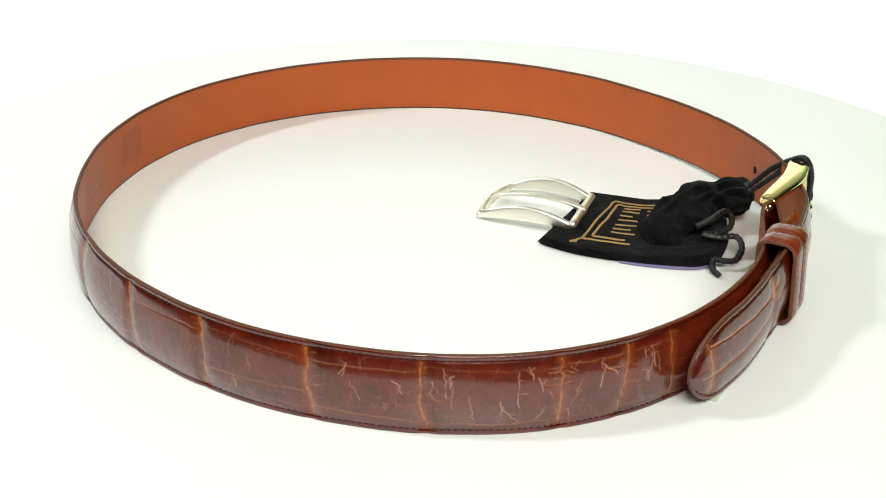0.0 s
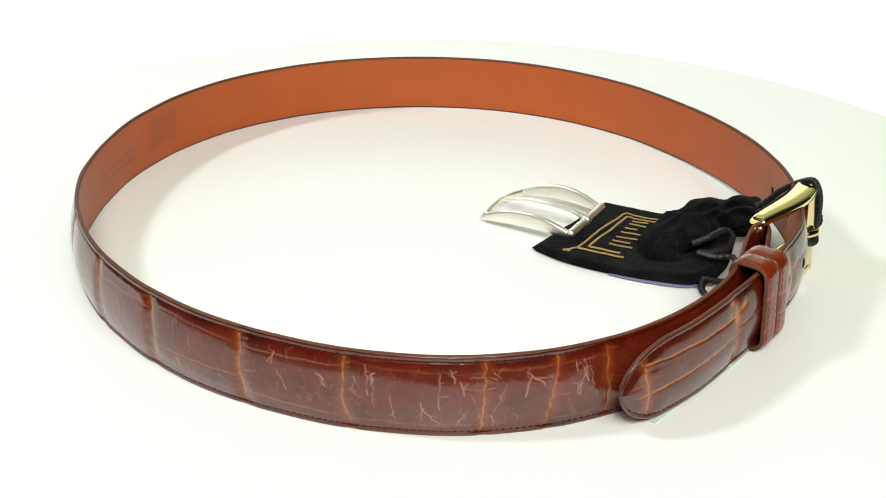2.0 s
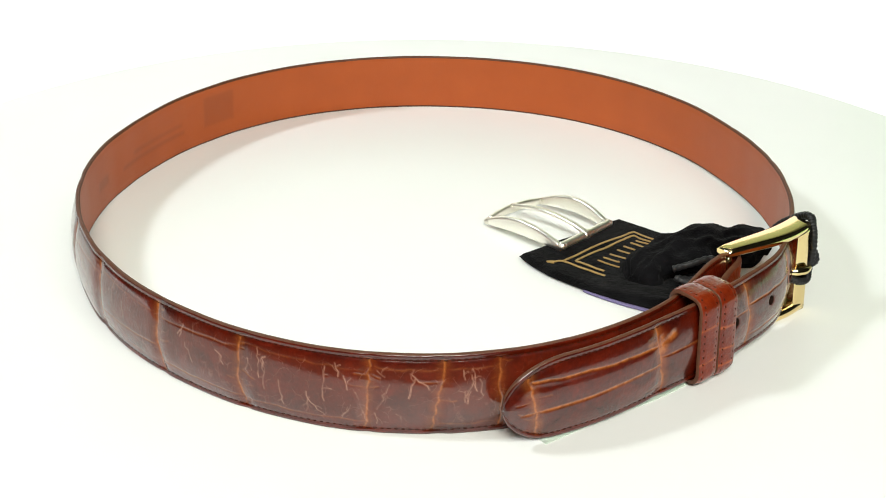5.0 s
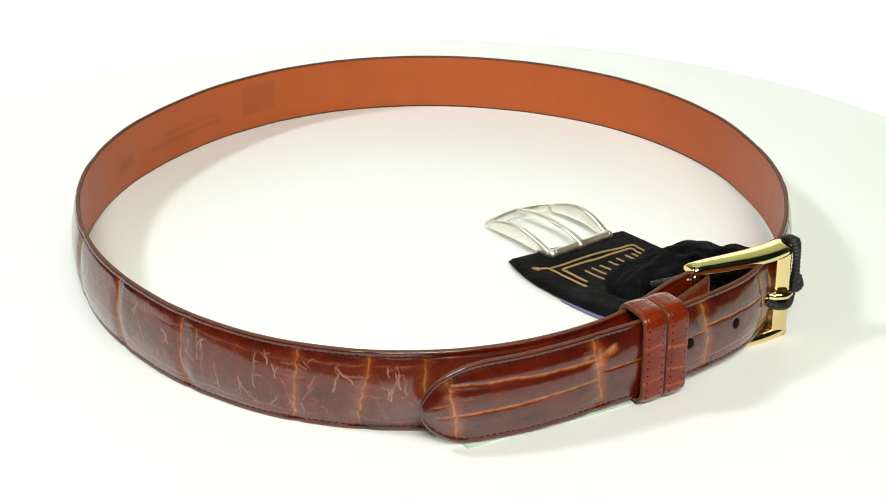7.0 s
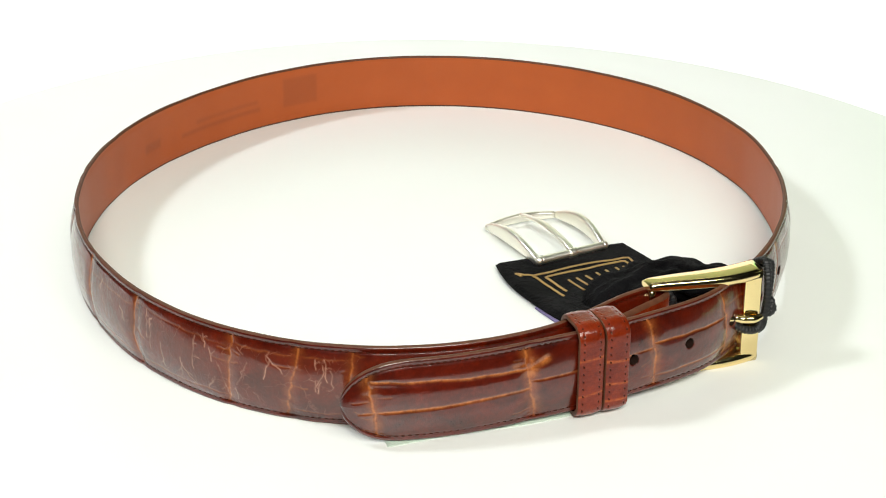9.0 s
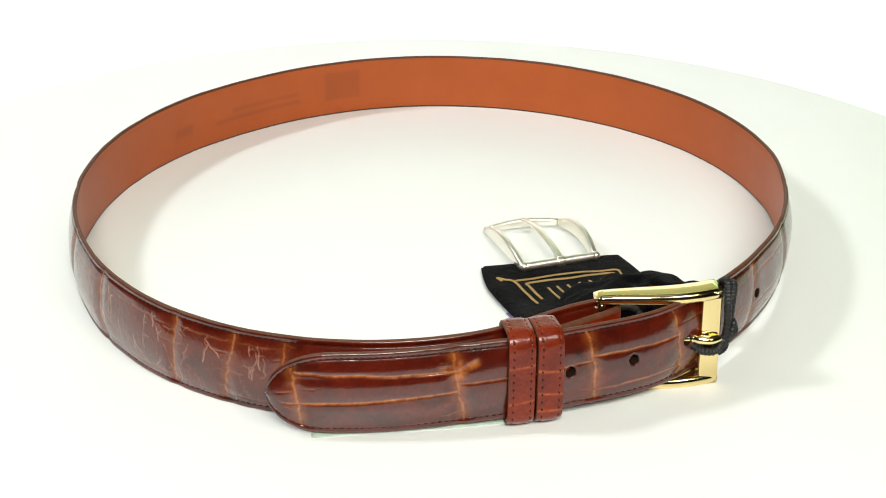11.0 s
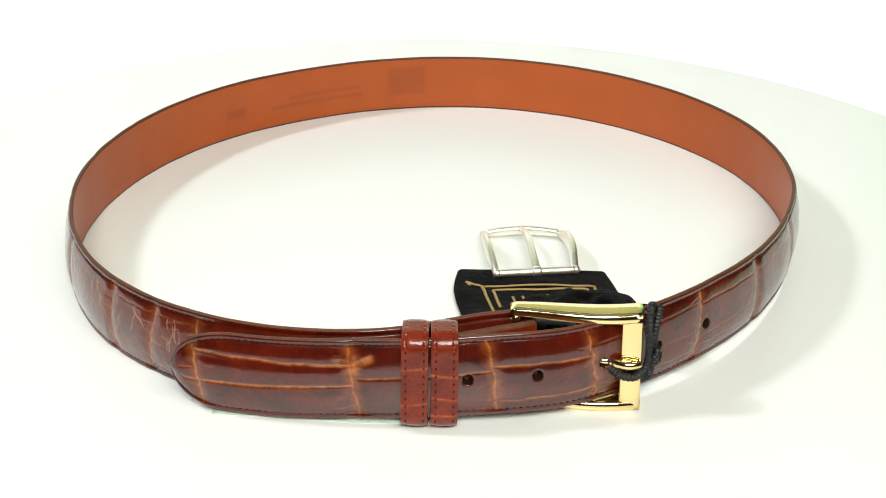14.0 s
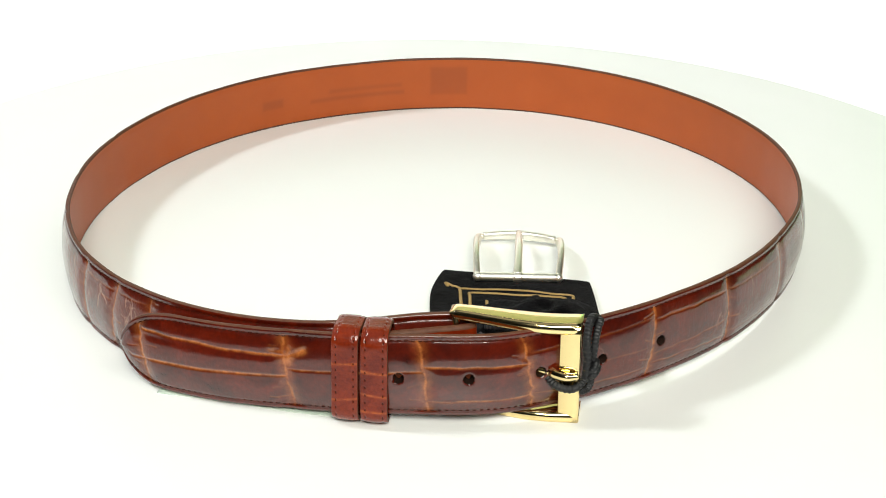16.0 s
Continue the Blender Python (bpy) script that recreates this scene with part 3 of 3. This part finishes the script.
def bar_loop(heel, d, n, up, length, zc, half, bow):
    """Two deep arms and the broad outer bar between their ends, in one mesh."""
    sweeps = []
    for sgn in (1, -1):
        c, aa, bb, sa, sb = [], [], [], [], []
        for k in range(21):
            u = k / 20
            deep = 6.6 + 3.8 * math.sin(min(1, u * 1.15) * math.pi / 2)
            c.append((heel + d * (length - 0.3) * u + n * (bow(u) + 2.0 - deep / 2) + up * (zc + sgn * (half - 1.5 - 0.1 * u))) * MM)
            aa.append(n), bb.append(up), sa.append(deep * MM), sb.append((3.9 + 0.7 * u) * min(1.0, 0.55 + 9 * u) * MM)
        sweeps.append(bar_sweep("buckle_frame", c, aa, bb, sa, sb, GOLD, 0.85))
    c, wide = [], []
    for k in range(13):
        u = k / 12
        c.append((heel + d * (length - 4.3) + n * (bow(1) + 0.35) + up * (zc + (half - 0.05) * (1 - 2 * u))) * MM)
    sweeps.append(bar_sweep("buckle_frame", c, [n] * 13, [d] * 13, [4.0 * MM] * 13, [7.8 * MM] * 13, GOLD, 0.4))
    verts, faces = [], []
    for me in sweeps:
        base = len(verts)
        verts += [tuple(v.co) for v in me.vertices]
        faces += [tuple(base + i for i in f.vertices) for f in me.polygons]
    me = mesh_of("buckle_frame", verts, faces, [GOLD])
    for f in me.polygons:
        f.use_smooth = len(f.vertices) == 4
    return me


def build_fold_back(belt):
    """The strap's end, turned round the heel bar and sewn back under the loops."""
    pts = [(-38.5, 165.0), (-34.5, 164.8), (-29.5, 164.0), (-26.5, 162.2), (-23, 159.6), (-20, 157.4), (-17.2, 156.0), (-15.6, 155.0), (-14.5, 153.4), (-14.6, 151.0)]
    pol = smooth_path(pts, 60)
    a = np.radians(pol[:, 0])
    xy = np.stack([pol[:, 1] * np.cos(a), pol[:, 1] * np.sin(a)], 1)
    tan = np.gradient(xy, axis=0)
    tan /= np.linalg.norm(tan, axis=1)[:, None]
    nrm = np.stack([tan[:, 1], -tan[:, 0]], 1)
    cols = 20
    verts, uv, run = [], [], 0.0
    for k in range(60):
        run += 0 if k == 0 else float(np.linalg.norm(xy[k] - xy[k - 1]))
        for j in range(cols + 2):
            f = min(max(j - 1, 0), cols - 1) / (cols - 1)
            e = min(f, 1 - f) * 29
            o = -0.5 * max(0, 1 - e / 1.2) if 0 < j <= cols else -1.7
            verts.append((np.array([*(xy[k] + nrm[k] * o), 5.4 + 29 * f * (0.78 + 0.22 * min(1.0, k / 22))])) * MM)
            uv.append((run * MM + 0.5, f * 0.029))
    k = cols + 2
    idx = ([1] * 2 + [0] * (k - 5) + [1] * 2) * 59
    me = mesh_of("fold_back", verts, grid_faces(60, k), [KEEPER, EDGE], True, idx, uv, {"fold": [0.0] * len(verts), "vein": [0.0] * len(verts)})
    part("fold_back", me, None, belt, "smooth red-brown strap end folded round the bar")


# ---- the loose nickel buckle ----
def build_nickel_buckle():
    base = np.array([52.0, 17.0, 0.0])
    root = new("loose_buckle", None)
    tagged(root, "polished nickel belt buckle lying against the pouch", "buckle")
    h0, h1 = np.array([62.5, -5.1, 6.4]), np.array([74.7, 28.1, 6.4])
    f0, f1 = np.array([18.9, 12.4, 2.6]), np.array([34.9, 45.8, 2.8])
    up = np.array([0, 0, 1.0])

    def local(p):
        return (p - base) * MM

    def arch(a, b, u, rise):
        return a + (b - a) * u + up * rise * math.sin(math.pi * u)
    along = (h1 - h0) / np.linalg.norm(h1 - h0)
    for a, b, sgn in ((h0, f0, -1), (h1, f1, 1)):
        c, ax, bx, sa, sb = [], [], [], [], []
        for k in range(17):
            u = k / 16
            c.append(local(arch(a, b, u, 4.0) + up * (2.0 * u - 1.2) + along * sgn * 1.2 * math.sin(math.pi * u)))
            t = arch(a, b, min(1, u + 0.02), 5.0) - arch(a, b, max(0, u - 0.02), 5.0)
            t /= np.linalg.norm(t)
            side = along - t * (along @ t)
            side /= np.linalg.norm(side)
            ax.append(side), bx.append(np.cross(t, side))
            sa.append((3.0 - 0.5 * u) * MM), sb.append((3.4 + 4.4 * math.sin(math.pi * u)) * MM)
        part("side_arm", bar_sweep("side_arm", c, ax, bx, sa, sb, SILVER, 0.9), None, root)
    part("heel_bar", tube("heel_bar", [local(h0), local((h0 + h1) / 2), local(h1)], 1.95 * MM, SILVER, 20, 14), None, root)
    for h, r in ((h0, 2.15), (h1, 2.15), (f0 + up * 0.8, 1.75), (f1 + up * 0.8, 1.75)):
        bm = bmesh.new()
        bmesh.ops.create_uvsphere(bm, u_segments=16, v_segments=10, radius=r * MM, matrix=Matrix.Translation(local(h)))
        part("knuckle", bm, SILVER, root)
    mid_f = (f0 + f1) / 2 + np.array([-1.6, 0.8, 0.8])
    curve = smooth_path([f0 + (f1 - f0) * 0.04 + up * 1.2, (f0 + mid_f) / 2 + np.array([-0.6, 0.3, 1.0]), mid_f + up, (f1 + mid_f) / 2 + np.array([-0.6, 0.3, 1.0]), f1 - (f1 - f0) * 0.04 + up * 1.2], 24)
    run = np.gradient(curve, axis=0)
    run /= np.linalg.norm(run, axis=1)[:, None]
    part("end_bar", bar_sweep("end_bar", [local(c) for c in curve], [np.cross(up, r) for r in run], [up] * 24, [2.6 * MM] * 24, [(3.4 + 1.0 * math.sin(math.pi * k / 23)) * MM for k in range(24)], SILVER, 0.9), None, root)
    mh = (h0 + h1) / 2
    pr = [mh + up * 1.0, mh + (mid_f - mh) * 0.2 + up * 3.6, mh + (mid_f - mh) * 0.6 + up * 5.2, mid_f + up * 2.6]
    part("prong", tube("prong", [local(p) for p in pr], [2.1 * MM, 1.7 * MM, 1.8 * MM, 1.5 * MM], SILVER, 30, 14, squash=0.7), None, root)
    part("prong_loop", tube("prong_loop", [local(mh - along * 1.9), local(mh + along * 1.9)], 2.4 * MM, SILVER, 6, 18), None, root)
    return root, base


# ---- the velvet pouch ----
def build_pouch():
    base = np.array([85.0, 5.0, 0.0])
    root = new("drawstring_pouch", None)
    tagged(root, "black velvet drawstring pouch with a gilt printed emblem", "pouch")
    nu, nw = 60, 48
    verts = []
    front = smooth_path([(45.4, -15.4), (54.8, -22.2), (65.6, -28.0), (86, -34.7), (105, -38.3), (119, -38.2), (129, -29.5), (136, -13)], 101)
    rear = smooth_path([(76.0, 43.0), (84, 40.8), (93, 38), (102, 35), (112, 32), (122, 28), (132, 22), (140, 14)], 101)

    def sheet(u, w):
        k = min(100, max(0, int(round(u * 100))))
        return front[k] + (rear[k] - front[k]) * w

    for side in (1, -1):
        for i in range(nu):
            u = i / (nu - 1)
            for j in range(nw):
                w = j / (nw - 1)
                xy = sheet(u, w)
                e = min(min(w, 1 - w) / 0.05, u / 0.04, (1 - u) / 0.08, 1.0)
                pil = math.sqrt(max(0, 1 - (1 - e) ** 2))
                bulge = 1.6 + 6.5 * max(0, u - 0.45) ** 1.3 * 2
                f = noise.noise((xy[0] * 0.06, xy[1] * 0.06, 1.7)) * 0.8 + noise.noise((xy[0] * 0.2, xy[1] * 0.2, 5.1)) * 0.35 * (0.4 + u)
                z = 2.4 + (pil * (bulge + f) if side > 0 else -2.2 * pil)
                verts.append(((np.array([*xy, z]) - base)) * MM)
    off = nu * nw
    f1 = grid_faces(nu, nw)
    faces = [q[::-1] for q in f1] + [tuple(v + off for v in q) for q in f1]
    for i in range(nu - 1):
        for j in (0, nw - 1):
            faces.append((i * nw + j, (i + 1) * nw + j, off + (i + 1) * nw + j, off + i * nw + j))
    for j in range(nw - 1):
        for i in (0, nu - 1):
            faces.append((i * nw + j, i * nw + j + 1, off + i * nw + j + 1, off + i * nw + j))
    part("bag_body", mesh_of("bag_body", verts, faces, [VELVET]), None, root)
    # added lavender strip: the tinted shade below the front edge, built as a part
    shade_verts = []
    for k in range(40, 80, 2):
        t = front[min(k + 2, 100)] - front[max(k - 2, 0)]
        t = t / np.linalg.norm(t)
        out = np.array([t[1], -t[0]])
        grow = 1.0 * math.sin(math.pi * (k - 39) / 41)
        for o, z in ((-6, 1.6), (-2, 1.3), (grow - 0.4, 1.2), (grow, 0.8), (grow - 0.4, 0.35), (-6, 0.3)):
            p = front[k] + out * o
            shade_verts.append((np.array([*p, z]) - base) * MM)
    part("backing_cloth", mesh_of("backing_cloth", shade_verts, grid_faces(20, 6), [LAVENDER]), None, root, "thin lavender strip for the shade under the pouch")
    # gathered neck: a ruffled roll lying over the body
    axis = smooth_path([(103, -23, 3.5), (106, -14, 6.5), (114, -3, 11), (124, 6, 13), (135, 12, 14), (147, 14, 15.5), (151, 13, 17)], 44)
    rad = np.interp(np.linspace(0, 1, 44), [0, 0.12, 0.4, 0.62, 0.75, 0.9, 1], [4, 7.5, 9.5, 9, 8.5, 6, 3])
    verts, sides = [], 64
    for k in range(44):
        t = axis[min(k + 1, 43)] - axis[max(k - 1, 0)]
        t /= np.linalg.norm(t)
        side = np.cross(t, (0, 0, 1))
        side /= np.linalg.norm(side)
        nz = np.cross(side, t)
        for j in range(sides):
            a = 2 * math.pi * j / sides
            fold = 0.92 + 0.20 * abs(math.sin(4.5 * a + 0.03 * k + 3.4 * noise.noise((k * 0.14, math.cos(a), math.sin(a))))) + 0.42 * noise.noise((math.cos(a) * 2.1, math.sin(a) * 2.1, k * 0.20))
            P = axis[k] + rad[k] * fold * (1.25 * math.cos(a) * side + 0.9 * math.sin(a) * nz)
            P[2] = max(P[2], 1.2)
            verts.append((P - base) * MM)
    faces = grid_faces(44, sides, wrap_cols=True) + [tuple(range(sides))[::-1], tuple(range(43 * sides, 44 * sides))]
    part("gathered_neck", mesh_of("gathered_neck", verts, faces, [VELVET]), None, root)
    # gilt emblem drawn as plain strokes
    def on_bag(x, y, lift=0.25):
        # x along the bag, y across it, both 0..1
        xy = sheet(x, y)
        bulge = 1.6 + 6.5 * max(0, x - 0.45) ** 1.3 * 2
        f = noise.noise((xy[0] * 0.06, xy[1] * 0.06, 1.7)) * 0.8 + noise.noise((xy[0] * 0.2, xy[1] * 0.2, 5.1)) * 0.35 * (0.4 + x)
        return (np.array([*xy, 2.4 + bulge + f + lift]) - base) * MM
    strokes = [[(0.62, 0.84), (0.25, 0.86), (0.24, 0.18), (0.42, 0.19)], [(0.60, 0.79), (0.29, 0.81), (0.28, 0.24), (0.40, 0.24)], [(0.24, 0.18), (0.19, 0.08), (0.23, 0.10)],
               *[[(0.34, w), (0.43 - d, w)] for w, d in ((0.76, 0), (0.70, 0), (0.62, 0.03), (0.55, 0), (0.47, 0), (0.40, 0.02), (0.34, 0))],
               *[[(0.47, w), (0.56 - d, w)] for w, d in ((0.74, 0), (0.67, 0.02), (0.60, 0), (0.52, 0), (0.45, 0.03), (0.38, 0))]]
    for st in strokes:
        pts = []
        for (a, b), (c, d) in zip(st, st[1:]):
            pts += [on_bag(a + (c - a) * k / 6, b + (d - b) * k / 6) for k in range(6)]
        pts.append(on_bag(*st[-1]))
        part("emblem_stroke", tube("emblem_stroke", pts, 0.72 * MM, GILT, 44, 6, squash=0.5), None, root, "gilt thread stroke")
    # the drawstring: over the brass buckle's outer bar, knotted at the prong
    cord = [(140.0, 13.0, 17), (150.0, 12.0, 22), (157.0, 8.0, 31), (163.5, 2.6, 37.5), (168.6, -2.2, 41.0), (171.2, -4.6, 38.5), (172.6, -5.4, 33), (172.9, -4.8, 25), (172.4, -5.6, 18), (172.6, -10.2, 15.2), (170.0, -15.4, 16.2), (166.0, -17.4, 18)]
    part("drawstring", tube("drawstring", [(np.array(c) - base) * MM for c in cord], 1.45 * MM, CORD, 240, 16, braid=0.2), None, root, "braided black cord")
    cord = [(140.0, 11.0, 15), (150.0, 9.0, 20), (158.0, 5.0, 29), (164.5, 2.8, 36), (169.5, 0.6, 39.5), (171.2, -1.2, 35.5), (171.8, -2.2, 28), (171.4, -2.2, 20), (171.6, -3.2, 14), (171.0, -6.4, 12.5)]
    part("drawstring", tube("drawstring", [(np.array(c) - base) * MM for c in cord], 1.4 * MM, CORD, 220, 16, braid=0.2), None, root, "braided black cord")
    knot = [(172.5, -3.4, 22), (175.5, -1.4, 25), (173.0, 1.1, 28), (171.5, -0.4, 23), (174.5, -2.4, 20), (176.0, -0.4, 23), (173.0, 1.6, 25)]
    mid = np.array([173.2, -2.6, 22.5])
    part("knot", tube("knot", [(mid + 0.6 * (np.array(c) - np.array([173.7, -1.0, 23.7])) - base) * MM for c in knot], 1.4 * MM, CORD, 90, 10, closed=True, braid=0.2), None, root, "knotted black cord")
    loop = [(118, -22, 14), (125, -20, 17), (132, -13, 18), (136, -12, 15), (134, -20, 13), (127, -25, 12), (121, -26, 12), (128, -27, 11), (136, -26, 11), (138, -31, 8), (134, -38, 5), (128, -39, 5), (124, -38, 5), (123, -43, 2.6), (125, -47, 1.6)]
    part("drawstring", tube("drawstring", [(np.array(c) - base) * MM for c in loop], 1.4 * MM, CORD, 220, 16, braid=0.2), None, root, "loose loop of black cord")
    return root, base


# ---- clear plastic strip under the belt's tail ----
def build_plastic_strip():
    base = np.array([120.0, -122.0, 0.0])
    root = new("plastic_strip", None)
    tagged(root, "thin clear plastic strip lying under the belt", "plastic strip")
    line = smooth_path([(103.6, -149.6), (117, -127.5), (133, -103), (146, -78)], 30)
    run = np.gradient(line, axis=0)
    run /= np.linalg.norm(run, axis=1)[:, None]
    side = np.stack([-run[:, 1], run[:, 0]], 1)
    centre = [(np.array([*(line[k] + side[k] * 0.6), 0.3]) - base) * MM for k in range(30)]
    me = bar_sweep("strip", centre, [np.array([*v, 0.0]) for v in side], [np.array([0, 0, 1.0])] * 30, [4.0 * MM] * 30, [0.4 * MM] * 30, CLEAR, 0.12)
    ob = part("strip", me, None, root)
    ob.visible_shadow = False
    return root, base


build_room()
turntable = build_disc()
belt = new("belt", None)
tagged(belt, "buckled reddish brown reptile leather belt standing on edge", "belt")
build_strap(belt)
build_fold_back(belt)
build_keeper(belt, -360 - 30.9, 9.6)
build_keeper(belt, -360 - 27.3, 9.6)
build_brass_buckle(belt)
splay(belt)
loose_buckle, loose_base = build_nickel_buckle()
pouch, pouch_base = build_pouch()
strip, strip_base = build_plastic_strip()


def motions():
    for thing, b in ((turntable, (0, 0, 0)), (belt, (0, 0, 0)), (loose_buckle, loose_base), (pouch, pouch_base), (strip, strip_base)):
        rows = []
        for k in range(33):
            t = k * 0.5
            a = table_angle(t)
            c, s = math.cos(radians(a)), math.sin(radians(a))
            rows.append((t, pose((c * b[0] - s * b[1]) * MM, (s * b[0] + c * b[1]) * MM, 0, 0, 0, a)))
        walk(thing, rows)


motions()
